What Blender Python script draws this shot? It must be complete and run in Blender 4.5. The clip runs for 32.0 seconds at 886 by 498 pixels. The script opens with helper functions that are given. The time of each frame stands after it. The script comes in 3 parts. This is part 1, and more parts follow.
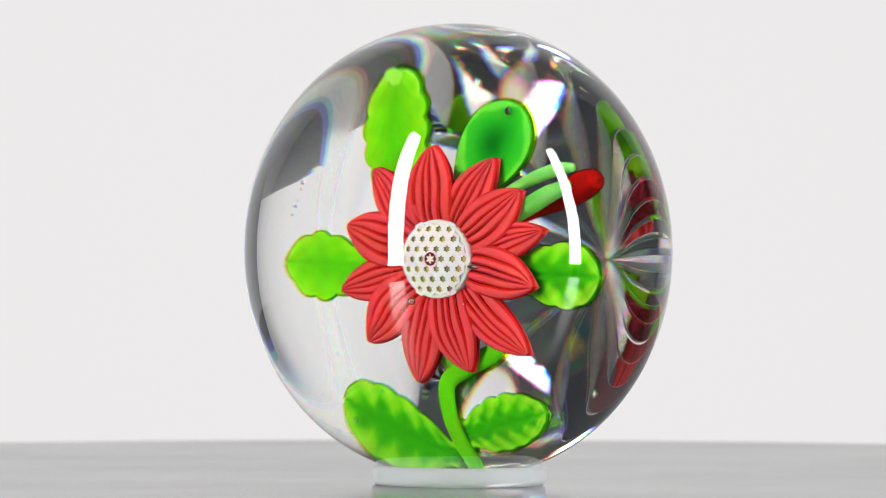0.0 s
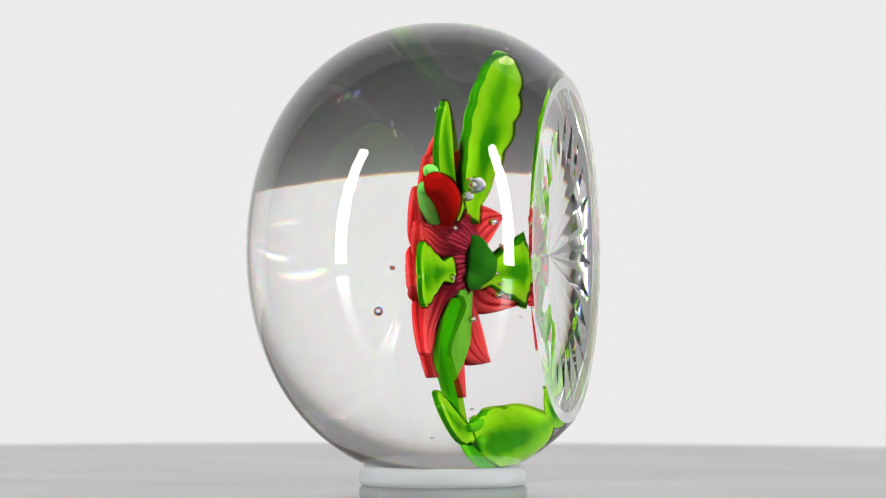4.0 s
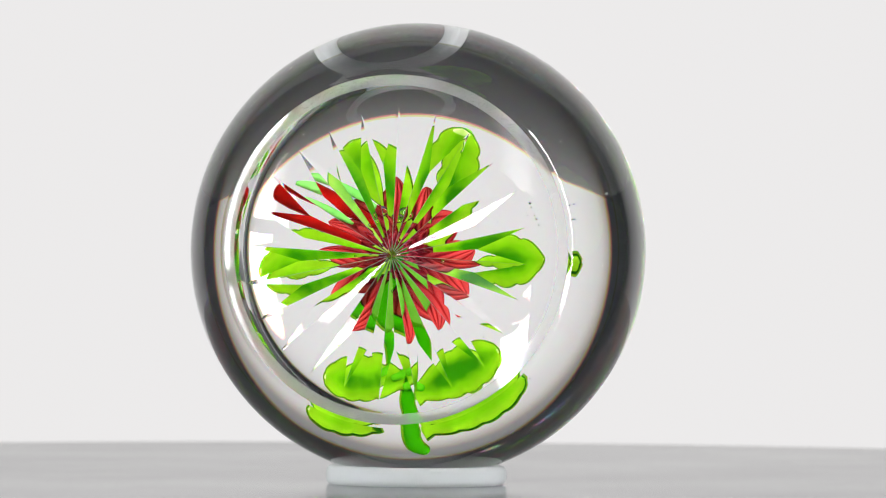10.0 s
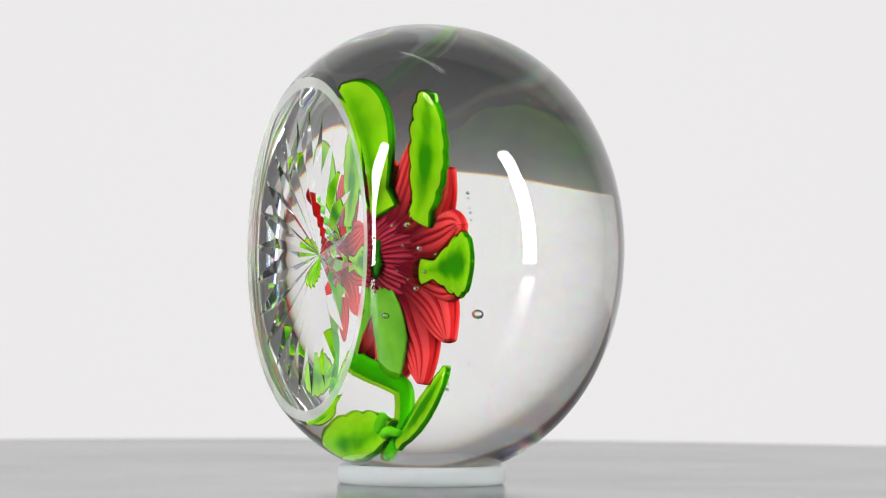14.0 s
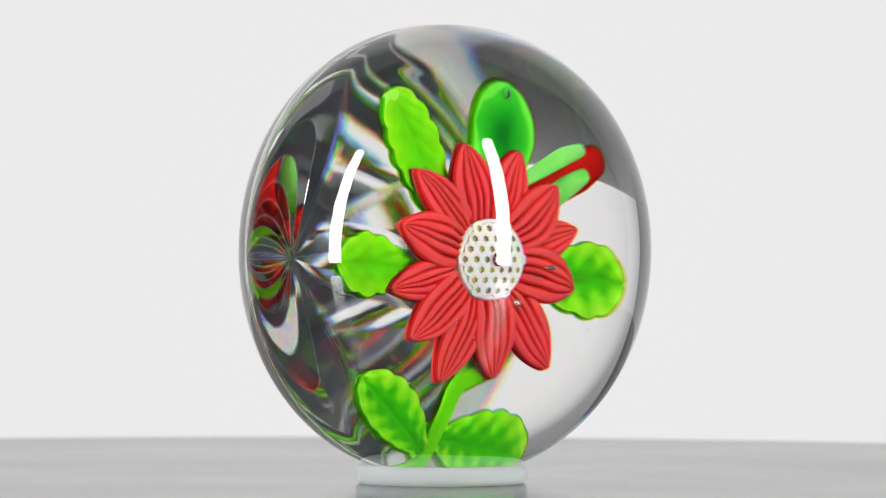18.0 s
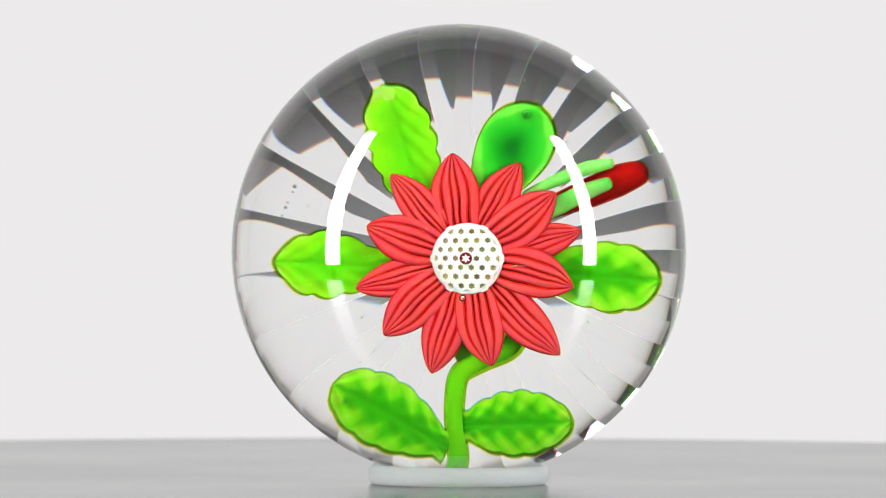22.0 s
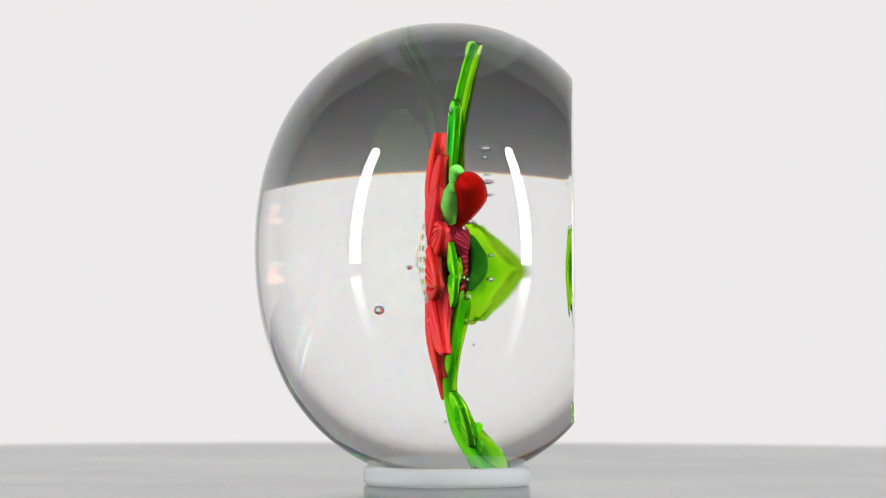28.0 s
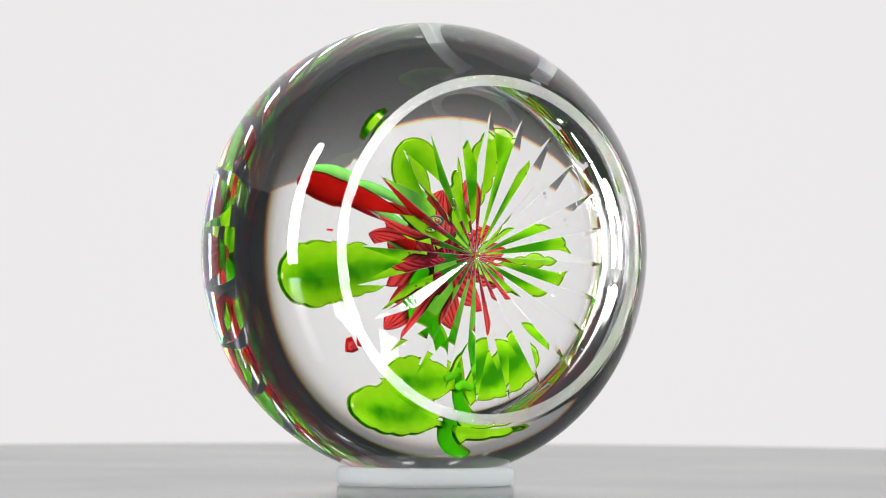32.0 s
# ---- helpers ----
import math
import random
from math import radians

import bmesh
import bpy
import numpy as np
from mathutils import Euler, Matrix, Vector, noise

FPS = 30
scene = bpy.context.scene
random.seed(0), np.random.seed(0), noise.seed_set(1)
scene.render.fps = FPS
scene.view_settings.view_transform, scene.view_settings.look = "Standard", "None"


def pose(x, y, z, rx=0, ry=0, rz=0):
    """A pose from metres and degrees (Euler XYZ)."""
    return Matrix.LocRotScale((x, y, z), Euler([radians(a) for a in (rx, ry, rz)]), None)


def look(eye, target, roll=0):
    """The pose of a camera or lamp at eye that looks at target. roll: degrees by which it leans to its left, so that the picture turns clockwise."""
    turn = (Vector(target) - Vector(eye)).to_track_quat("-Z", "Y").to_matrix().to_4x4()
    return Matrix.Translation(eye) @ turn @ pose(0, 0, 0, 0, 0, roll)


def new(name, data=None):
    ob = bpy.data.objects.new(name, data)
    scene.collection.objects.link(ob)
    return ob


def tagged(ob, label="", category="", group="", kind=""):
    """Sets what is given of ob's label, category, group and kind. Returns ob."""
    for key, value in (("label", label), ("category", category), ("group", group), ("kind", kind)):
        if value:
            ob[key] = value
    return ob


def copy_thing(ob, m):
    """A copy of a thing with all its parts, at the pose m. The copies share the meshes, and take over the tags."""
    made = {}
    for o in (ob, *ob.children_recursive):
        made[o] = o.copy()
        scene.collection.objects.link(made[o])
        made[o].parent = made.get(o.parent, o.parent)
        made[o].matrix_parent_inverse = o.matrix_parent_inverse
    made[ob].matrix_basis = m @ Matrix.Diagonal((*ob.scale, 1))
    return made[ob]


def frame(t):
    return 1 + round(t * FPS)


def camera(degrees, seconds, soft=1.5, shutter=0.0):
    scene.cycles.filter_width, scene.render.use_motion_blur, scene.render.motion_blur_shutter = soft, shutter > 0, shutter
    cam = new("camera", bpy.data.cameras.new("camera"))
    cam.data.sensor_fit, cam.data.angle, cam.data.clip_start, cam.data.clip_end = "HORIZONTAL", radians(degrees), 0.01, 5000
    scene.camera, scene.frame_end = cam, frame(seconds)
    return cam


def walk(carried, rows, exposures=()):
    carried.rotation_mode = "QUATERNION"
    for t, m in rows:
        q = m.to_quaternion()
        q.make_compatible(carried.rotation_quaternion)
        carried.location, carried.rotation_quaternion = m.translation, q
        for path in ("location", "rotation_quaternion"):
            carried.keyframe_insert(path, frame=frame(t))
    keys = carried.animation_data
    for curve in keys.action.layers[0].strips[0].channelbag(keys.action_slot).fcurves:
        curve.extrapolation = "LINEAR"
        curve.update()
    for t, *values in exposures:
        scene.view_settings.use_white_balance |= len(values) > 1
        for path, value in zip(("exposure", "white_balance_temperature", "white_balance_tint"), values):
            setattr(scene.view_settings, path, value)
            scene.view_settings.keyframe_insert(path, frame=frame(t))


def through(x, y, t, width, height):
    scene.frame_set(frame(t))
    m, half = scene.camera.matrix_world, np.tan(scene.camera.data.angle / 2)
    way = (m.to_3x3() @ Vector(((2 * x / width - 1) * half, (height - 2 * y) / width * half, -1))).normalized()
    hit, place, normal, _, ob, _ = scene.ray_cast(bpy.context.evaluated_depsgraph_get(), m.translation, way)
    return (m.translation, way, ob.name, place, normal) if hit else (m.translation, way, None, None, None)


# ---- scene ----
# A glass paperweight on a clear ring turns on a grey platter; the camera stands still.
FOV = 9.225
cam = camera(FOV, 32.0, soft=1.0)
EYE = look((0.00069, -0.9, 0.03856), (0.00069, 0.0, 0.03856), 0.26)
walk(cam, [(0.0, EYE), (32.0, EYE)])
cam.data.dof.use_dof = True
cam.data.dof.focus_distance = 0.885
cam.data.dof.aperture_fstop = 50.0

# ---- light ----
# light crosses the cut crystal many times before it leaves
scene.cycles.max_bounces = 40
scene.cycles.transmission_bounces = 40
scene.cycles.glossy_bounces = 12
world = bpy.data.worlds.new("studio_air")
world.use_nodes = True
world.node_tree.nodes["Background"].inputs[0].default_value = (0.5, 0.52, 0.55, 1)
world.node_tree.nodes["Background"].inputs[1].default_value = 0.02
scene.world = world
STRIP_GLOW = 30.0
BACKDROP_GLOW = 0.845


# ---- materials ----
class Mat:
    """A small wrapper round a node material."""

    def __init__(self, name):
        self.m = bpy.data.materials.new(name)
        self.m.use_nodes = True
        self.t = self.m.node_tree
        self.t.nodes.clear()
        self.out = self.n("ShaderNodeOutputMaterial")

    def n(self, kind, **kw):
        node = self.t.nodes.new(kind)
        for k, v in kw.items():
            node.inputs[k.replace("_", " ")].default_value = v
        return node

    def link(self, a, b):
        self.t.links.new(a, b)

    def done(self, socket):
        self.link(socket, self.out.inputs["Surface"])
        return self.m

    def noise(self, scale, detail=4.0, rough=0.55, coord="Object"):
        tc = self.n("ShaderNodeTexCoord")
        nz = self.n("ShaderNodeTexNoise", Scale=scale, Detail=detail, Roughness=rough)
        self.link(tc.outputs[coord], nz.inputs["Vector"])
        return nz.outputs["Fac"]

    def ramp(self, fac, stops):
        r = self.n("ShaderNodeValToRGB")
        el = r.color_ramp.elements
        while len(el) < len(stops):
            el.new(0.5)
        for e, (p, c) in zip(el, stops):
            e.position, e.color = p, (*c, 1)
        self.link(fac, r.inputs["Fac"])
        return r.outputs["Color"]

    def mixcol(self, fac, a, b, mode="MIX"):
        x = self.n("ShaderNodeMix")
        x.data_type, x.blend_type = "RGBA", mode
        for s, v in ((x.inputs[0], fac), (x.inputs[6], a), (x.inputs[7], b)):
            if isinstance(v, (int, float)):
                s.default_value = v
            elif isinstance(v, tuple):
                s.default_value = (*v, 1)
            else:
                self.link(v, s)
        return x.outputs[2]

    def math(self, op, a, b=0.0):
        x = self.n("ShaderNodeMath")
        x.operation = op
        for s, v in zip(x.inputs, (a, b)):
            if isinstance(v, (int, float)):
                s.default_value = v
            else:
                self.link(v, s)
        return x.outputs[0]

    def bump(self, height, dist, strength=1.0):
        b = self.n("ShaderNodeBump", Distance=dist, Strength=strength)
        self.link(height, b.inputs["Height"])
        return b.outputs["Normal"]

    def principled(self, color, rough, normal=None, **kw):
        p = self.n("ShaderNodeBsdfPrincipled", **kw)
        for name, v in (("Base Color", color), ("Roughness", rough)):
            if isinstance(v, tuple):
                p.inputs[name].default_value = (*v, 1)
            elif isinstance(v, (int, float)):
                p.inputs[name].default_value = v
            else:
                self.link(v, p.inputs[name])
        if normal is not None:
            self.link(normal, p.inputs["Normal"])
        return p.outputs[0]

    def uv(self):
        tc = self.n("ShaderNodeTexCoord")
        sp = self.n("ShaderNodeSeparateXYZ")
        self.link(tc.outputs["UV"], sp.inputs[0])
        return sp.outputs[0], sp.outputs[1]


def glass_mat(name, rough, tint=(0.995, 0.998, 0.998), ior=1.545):
    m = Mat(name)
    g = m.n("ShaderNodeBsdfGlass", IOR=ior)
    g.inputs["Color"].default_value = (*tint, 1)
    g.inputs["Roughness"].default_value = rough
    return m.done(g.outputs[0])


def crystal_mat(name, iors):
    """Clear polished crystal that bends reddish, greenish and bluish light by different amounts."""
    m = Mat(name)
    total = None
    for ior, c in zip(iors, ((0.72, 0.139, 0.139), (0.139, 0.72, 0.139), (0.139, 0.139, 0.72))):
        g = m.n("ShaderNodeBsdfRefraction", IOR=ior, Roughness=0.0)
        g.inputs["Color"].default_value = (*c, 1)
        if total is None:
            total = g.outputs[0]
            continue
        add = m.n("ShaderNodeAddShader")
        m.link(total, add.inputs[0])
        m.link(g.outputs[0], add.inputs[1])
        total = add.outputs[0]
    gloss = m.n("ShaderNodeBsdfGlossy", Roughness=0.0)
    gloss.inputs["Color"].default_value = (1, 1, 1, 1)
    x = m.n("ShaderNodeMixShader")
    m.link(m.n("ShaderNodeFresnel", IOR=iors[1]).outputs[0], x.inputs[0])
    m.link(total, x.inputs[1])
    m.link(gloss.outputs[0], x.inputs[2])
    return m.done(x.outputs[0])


def embedded(m, color, glow_through, through_color=None):
    """Coloured glass set in clear glass: matt, and some light passes through it."""
    d, tr = m.n("ShaderNodeBsdfDiffuse"), m.n("ShaderNodeBsdfTranslucent")
    for s, c in ((d, color), (tr, through_color or color)):
        if isinstance(c, tuple):
            s.inputs["Color"].default_value = (*c, 1)
        else:
            m.link(c, s.inputs["Color"])
    x = m.n("ShaderNodeMixShader", Fac=glow_through)
    m.link(d.outputs[0], x.inputs[1])
    m.link(tr.outputs[0], x.inputs[2])
    return m.done(x.outputs[0])


def leaf_mat(name, deep, mid, bright, rim, jag=0.0):
    """The front of a leaf: deeper along its middle, pale at the rim; jag cuts the deep part into teeth."""
    m = Mat(name)
    u, v = m.uv()
    side = m.math("ABSOLUTE", v)
    blot = m.math("SUBTRACT", m.noise(160, 2.0), 0.5)
    wave = m.math("ADD", m.math("ADD", u, m.math("MULTIPLY", side, -0.16)), m.math("MULTIPLY", blot, 0.12))
    tooth = m.math("SUBTRACT", m.math("PINGPONG", m.math("MULTIPLY", wave, 5.2), 0.5), 0.25)
    tooth = m.math("MULTIPLY", tooth, m.math("MINIMUM", m.math("MULTIPLY", side, 2.4), 1.0))
    fac = m.math("ADD", m.math("MULTIPLY", side, 0.62), m.math("MULTIPLY", tooth, 0.3 + 0.35 * jag))
    fac = m.math("ADD", fac, m.math("MULTIPLY", blot, 0.2 + 0.25 * jag))
    ends = m.math("MULTIPLY", m.math("POWER", u, 5.0), 0.4)
    fac = m.math("ADD", fac, ends)
    stops = [(0.1, deep), (0.38, mid), (0.66, bright), (0.98, rim)] if jag == 0 else [(0.12, deep), (0.28, mid), (0.46, bright), (0.95, rim)]
    return embedded(m, m.ramp(fac, stops), 0.2)


def pool_mat(name, deep, mid, bright, rim):
    """A smooth leaf whose colour pools in two dark blots round its middle."""
    m = Mat(name)
    u, v = m.uv()
    du = m.math("MULTIPLY", m.math("SUBTRACT", u, 0.66), 2.6)
    dv = m.math("MULTIPLY", v, 1.0)
    fac = m.math("ADD", m.math("MULTIPLY", du, du), m.math("MULTIPLY", dv, dv))
    fac = m.math("ADD", m.math("POWER", fac, 0.5), m.math("MULTIPLY", m.math("SUBTRACT", m.noise(220, 2.0), 0.5), 0.7))
    return embedded(m, m.ramp(fac, [(0.12, deep), (0.5, mid), (0.85, bright), (1.1, rim)]), 0.2)


def opal_mat(name, deep, mid, bright):
    """The back of a leaf: deep green pools in the middle, paler towards the rim."""
    m = Mat(name)
    u, v = m.uv()
    fac = m.math("POWER", m.math("ABSOLUTE", v), 1.7)
    fac = m.math("ADD", fac, m.math("MULTIPLY", m.math("POWER", m.math("ABSOLUTE", m.math("SUBTRACT", m.math("MULTIPLY", u, 2.0), 1.0)), 3.0), 0.5))
    fac = m.math("ADD", fac, m.math("MULTIPLY", m.math("SUBTRACT", m.noise(140, 3.0), 0.5), 1.2))
    return embedded(m, m.ramp(fac, [(0.0, deep), (0.32, mid), (0.7, bright)]), 0.3)


def casing_mat(name, tint):
    """Clear coloured glass melted into clear glass: it tints, and bends nothing."""
    m = Mat(name)
    tr = m.n("ShaderNodeBsdfTransparent")
    deep = tuple(0.8 * c for c in tint)
    m.link(m.ramp(m.noise(300, 3.0), [(0.3, deep), (0.7, tint)]), tr.inputs["Color"])
    return m.done(tr.outputs[0])


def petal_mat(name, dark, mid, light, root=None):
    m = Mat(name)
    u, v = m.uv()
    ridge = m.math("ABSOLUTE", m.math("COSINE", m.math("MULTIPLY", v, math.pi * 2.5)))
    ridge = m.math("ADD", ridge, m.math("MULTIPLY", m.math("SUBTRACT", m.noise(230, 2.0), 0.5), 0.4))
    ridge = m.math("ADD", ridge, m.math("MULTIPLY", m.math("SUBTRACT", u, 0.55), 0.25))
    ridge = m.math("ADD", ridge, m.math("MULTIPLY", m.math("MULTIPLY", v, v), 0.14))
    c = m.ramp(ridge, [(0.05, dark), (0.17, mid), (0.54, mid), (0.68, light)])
    if root:
        c = m.mixcol(m.ramp(u, [(0.15, (1, 1, 1)), (0.75, (0, 0, 0))]), c, root)
    return embedded(m, c, 0.12)


def rib_mat(name, dark, mid, light):
    """Drawn-out canes seen from the side, running back from the petals."""
    m = Mat(name)
    u, v = m.uv()
    rib = m.math("ABSOLUTE", m.math("SINE", m.math("MULTIPLY", v, math.pi * 2.5)))
    rib = m.math("ADD", m.math("MULTIPLY", rib, 0.7), m.math("MULTIPLY", m.math("SUBTRACT", m.noise(320, 3.0), 0.35), 0.7))
    return embedded(m, m.ramp(rib, [(0.15, dark), (0.5, mid), (0.9, light)]), 0.15)


def plain_mat(name, col_a, col_b, scale, through=0.2):
    m = Mat(name)
    return embedded(m, m.ramp(m.noise(scale, 4.0), [(0.3, col_a), (0.7, col_b)]), through)


def cane_mat(name, col_a, col_b):
    m = Mat(name)
    oi = m.n("ShaderNodeObjectInfo")
    return embedded(m, m.ramp(oi.outputs["Random"], [(0.0, col_a), (1.0, col_b)]), 0.1)


def platter_mat():
    m = Mat("grey_satin_laminate")
    fine, blot = m.noise(2600, 2.0), m.noise(14, 4.0)
    c = m.mixcol(m.ramp(fine, [(0.35, (0, 0, 0)), (0.7, (1, 1, 1))]), (0.024, 0.026, 0.028), (0.090, 0.092, 0.094))
    c = m.mixcol(m.math("MULTIPLY", blot, 0.35), c, (0.040, 0.042, 0.045))
    r = m.ramp(blot, [(0.3, (0.13,) * 3), (0.7, (0.17,) * 3)])
    return m.done(m.principled(c, r, m.bump(m.noise(2800, 4.0, 0.7), 0.000012, 0.6), IOR=1.42))


def paint_mat(name, col_a, col_b, rough=0.6, scale=6.0):
    m = Mat(name)
    c = m.ramp(m.noise(scale, 5.0), [(0.3, col_a), (0.7, col_b)])
    return m.done(m.principled(c, rough, m.bump(m.noise(scale * 40), 0.0005, 0.2)))


def glow_mat(name, color, strength):
    m = Mat(name)
    e = m.n("ShaderNodeEmission", Strength=strength)
    e.inputs["Color"].default_value = (*color, 1)
    return m.done(e.outputs[0])


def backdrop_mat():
    """White sheet with its own painted glow, dimming outwards, in place of a lamp."""
    m = Mat("glowing_white_backdrop")
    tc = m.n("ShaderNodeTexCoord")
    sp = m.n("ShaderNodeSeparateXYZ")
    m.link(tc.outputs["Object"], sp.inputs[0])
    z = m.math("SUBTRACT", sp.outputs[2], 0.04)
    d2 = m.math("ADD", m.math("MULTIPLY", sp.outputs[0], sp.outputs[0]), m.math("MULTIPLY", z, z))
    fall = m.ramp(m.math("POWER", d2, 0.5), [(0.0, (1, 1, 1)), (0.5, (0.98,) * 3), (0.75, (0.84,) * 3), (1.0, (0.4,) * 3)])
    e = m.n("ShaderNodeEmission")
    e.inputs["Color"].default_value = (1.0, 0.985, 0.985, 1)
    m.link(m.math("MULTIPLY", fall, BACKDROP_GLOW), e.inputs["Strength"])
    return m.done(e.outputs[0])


def ground_mat():
    """Ground glass: light scatters in it, part of it back and part of it on into the crystal, in sparkling grains."""
    m = Mat("ground_crystal")
    g = m.n("ShaderNodeBsdfGlass", IOR=1.545)
    m.link(m.ramp(m.noise(400, 3.0), [(0.3, (0.16,) * 3), (0.7, (0.22,) * 3)]), g.inputs["Roughness"])
    grain = m.noise(6000, 2.0)
    d, tr = m.n("ShaderNodeBsdfDiffuse"), m.n("ShaderNodeBsdfTranslucent")
    d.inputs["Color"].default_value = (0.80, 0.81, 0.82, 1)
    m.link(m.ramp(m.noise(5000, 2.0), [(0.3, (0.78, 0.79, 0.81)), (0.7, (0.95, 0.95, 0.95))]), tr.inputs["Color"])
    y = m.n("ShaderNodeMixShader", Fac=0.5)
    m.link(d.outputs[0], y.inputs[1])
    m.link(tr.outputs[0], y.inputs[2])
    x = m.n("ShaderNodeMixShader")
    m.link(m.ramp(grain, [(0.35, (0.28,) * 3), (0.75, (0.38,) * 3)]), x.inputs[0])
    m.link(g.outputs[0], x.inputs[1])
    m.link(y.outputs[0], x.inputs[2])
    return m.done(x.outputs[0])


def edge_mat():
    """The worn edges between two cuts: rough, and a little white."""
    m = Mat("worn_crystal_edge")
    g = m.n("ShaderNodeBsdfGlass", IOR=1.545, Roughness=0.2)
    d = m.n("ShaderNodeBsdfDiffuse")
    d.inputs["Color"].default_value = (0.85, 0.86, 0.87, 1)
    x = m.n("ShaderNodeMixShader", Fac=0.3)
    m.link(g.outputs[0], x.inputs[1])
    m.link(d.outputs[0], x.inputs[2])
    return m.done(x.outputs[0])


def ring_mat():
    m = Mat("milky_clear_plastic")
    p = m.n("ShaderNodeBsdfPrincipled", Roughness=0.16, IOR=1.45)
    p.inputs["Base Color"].default_value = (0.93, 0.955, 0.97, 1)
    tr = m.n("ShaderNodeBsdfTranslucent")
    tr.inputs["Color"].default_value = (0.94, 0.965, 0.98, 1)
    x = m.n("ShaderNodeMixShader", Fac=0.5)
    m.link(p.outputs[0], x.inputs[1])
    m.link(tr.outputs[0], x.inputs[2])
    g = m.n("ShaderNodeBsdfRefraction", Roughness=0.18, IOR=1.35)
    g.inputs["Color"].default_value = (0.93, 0.97, 1.0, 1)
    y = m.n("ShaderNodeMixShader", Fac=0.42)
    m.link(x.outputs[0], y.inputs[1])
    m.link(g.outputs[0], y.inputs[2])
    return m.done(y.outputs[0])


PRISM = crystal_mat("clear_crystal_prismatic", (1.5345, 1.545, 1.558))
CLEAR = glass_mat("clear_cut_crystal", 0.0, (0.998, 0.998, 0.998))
FROST = ground_mat()
LINE = edge_mat()
AIR = glass_mat("trapped_air", 0.0, (1, 1, 1), 1 / 1.545)
LEAF = leaf_mat("leaf_green_glass", (0.085, 0.50, 0.004), (0.14, 0.60, 0.005), (0.21, 0.70, 0.008), (0.48, 0.84, 0.08))
LEAF_VEINED = leaf_mat("leaf_green_glass_veined", (0.03, 0.36, 0.003), (0.05, 0.43, 0.004), (0.15, 0.62, 0.006), (0.36, 0.80, 0.04), 1.0)
LEAF_BACK = opal_mat("leaf_back_opal_green", (0.10, 0.40, 0.06), (0.60, 0.86, 0.17), (0.95, 0.98, 0.50))
CASING = casing_mat("green_casing_glass", (0.58, 0.85, 0.13))
CASING_RIM = casing_mat("green_casing_rim", (0.60, 0.82, 0.18))
LEAF_DARK = pool_mat("deep_green_glass", (0.004, 0.15, 0.008), (0.012, 0.34, 0.014), (0.035, 0.50, 0.02), (0.14, 0.68, 0.05))
SEPAL = plain_mat("pale_green_glass", (0.09, 0.52, 0.05), (0.30, 0.80, 0.18), 170, 0.25)
TIP = plain_mat("pale_leaf_tip_glass", (0.30, 0.78, 0.05), (0.45, 0.84, 0.16), 260, 0.25)
STEM = plain_mat("stem_green_glass", (0.10, 0.54, 0.004), (0.13, 0.60, 0.006), 200, 0.3)
ROOT = plain_mat("stem_root_glass", (0.08, 0.36, 0.02), (0.26, 0.62, 0.05), 150, 0.35)
STEM_DARK = plain_mat("dark_stem_glass", (0.008, 0.09, 0.004), (0.03, 0.2, 0.008), 250, 0.2)
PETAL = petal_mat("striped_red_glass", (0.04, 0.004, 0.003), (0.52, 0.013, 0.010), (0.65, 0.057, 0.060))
PETAL_BACK = petal_mat("striped_dark_red_glass", (0.08, 0.003, 0.004), (0.42, 0.013, 0.014), (0.66, 0.055, 0.055), (0.10, 0.004, 0.010))
LEAF_EDGE = plain_mat("dark_green_edge", (0.05, 0.30, 0.004), (0.09, 0.42, 0.006), 400, 0.05)
PETAL_EDGE = plain_mat("dark_red_edge", (0.10, 0.003, 0.003), (0.28, 0.008, 0.008), 300, 0.0)
BUD = plain_mat("bud_red_glass", (0.55, 0.05, 0.03), (0.85, 0.10, 0.07), 180, 0.2)
CASING_RED = casing_mat("red_casing_glass", (0.76, 0.26, 0.24))
BACK = rib_mat("maroon_glass", (0.07, 0.004, 0.008), (0.22, 0.010, 0.022), (0.40, 0.04, 0.07))
CANE_WHITE = plain_mat("cane_white", (0.68, 0.67, 0.62), (0.74, 0.73, 0.68), 300, 0.1)
CANE_STAR = cane_mat("cane_star_olive", (0.28, 0.26, 0.16), (0.55, 0.50, 0.18))
CANE_RED = plain_mat("cane_dark_red", (0.12, 0.01, 0.015), (0.16, 0.015, 0.02), 400, 0.0)
PLATTER = platter_mat()
DUST = paint_mat("white_dust", (0.7, 0.7, 0.7), (0.8, 0.8, 0.8), 0.9, 500.0)
PLASTIC = ring_mat()
BLACK = paint_mat("black_metal_paint", (0.02, 0.02, 0.02), (0.035, 0.035, 0.035), 0.5)
WALL = paint_mat("grey_wall_paint", (0.35, 0.37, 0.405), (0.42, 0.44, 0.475), 0.8, 2.0)
TABLE = paint_mat("dark_tabletop", (0.048, 0.05, 0.054), (0.066, 0.068, 0.072), 0.6, 8.0)
STRIP = glow_mat("strip_diffuser", (1.0, 0.985, 0.975), STRIP_GLOW)
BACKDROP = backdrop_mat()


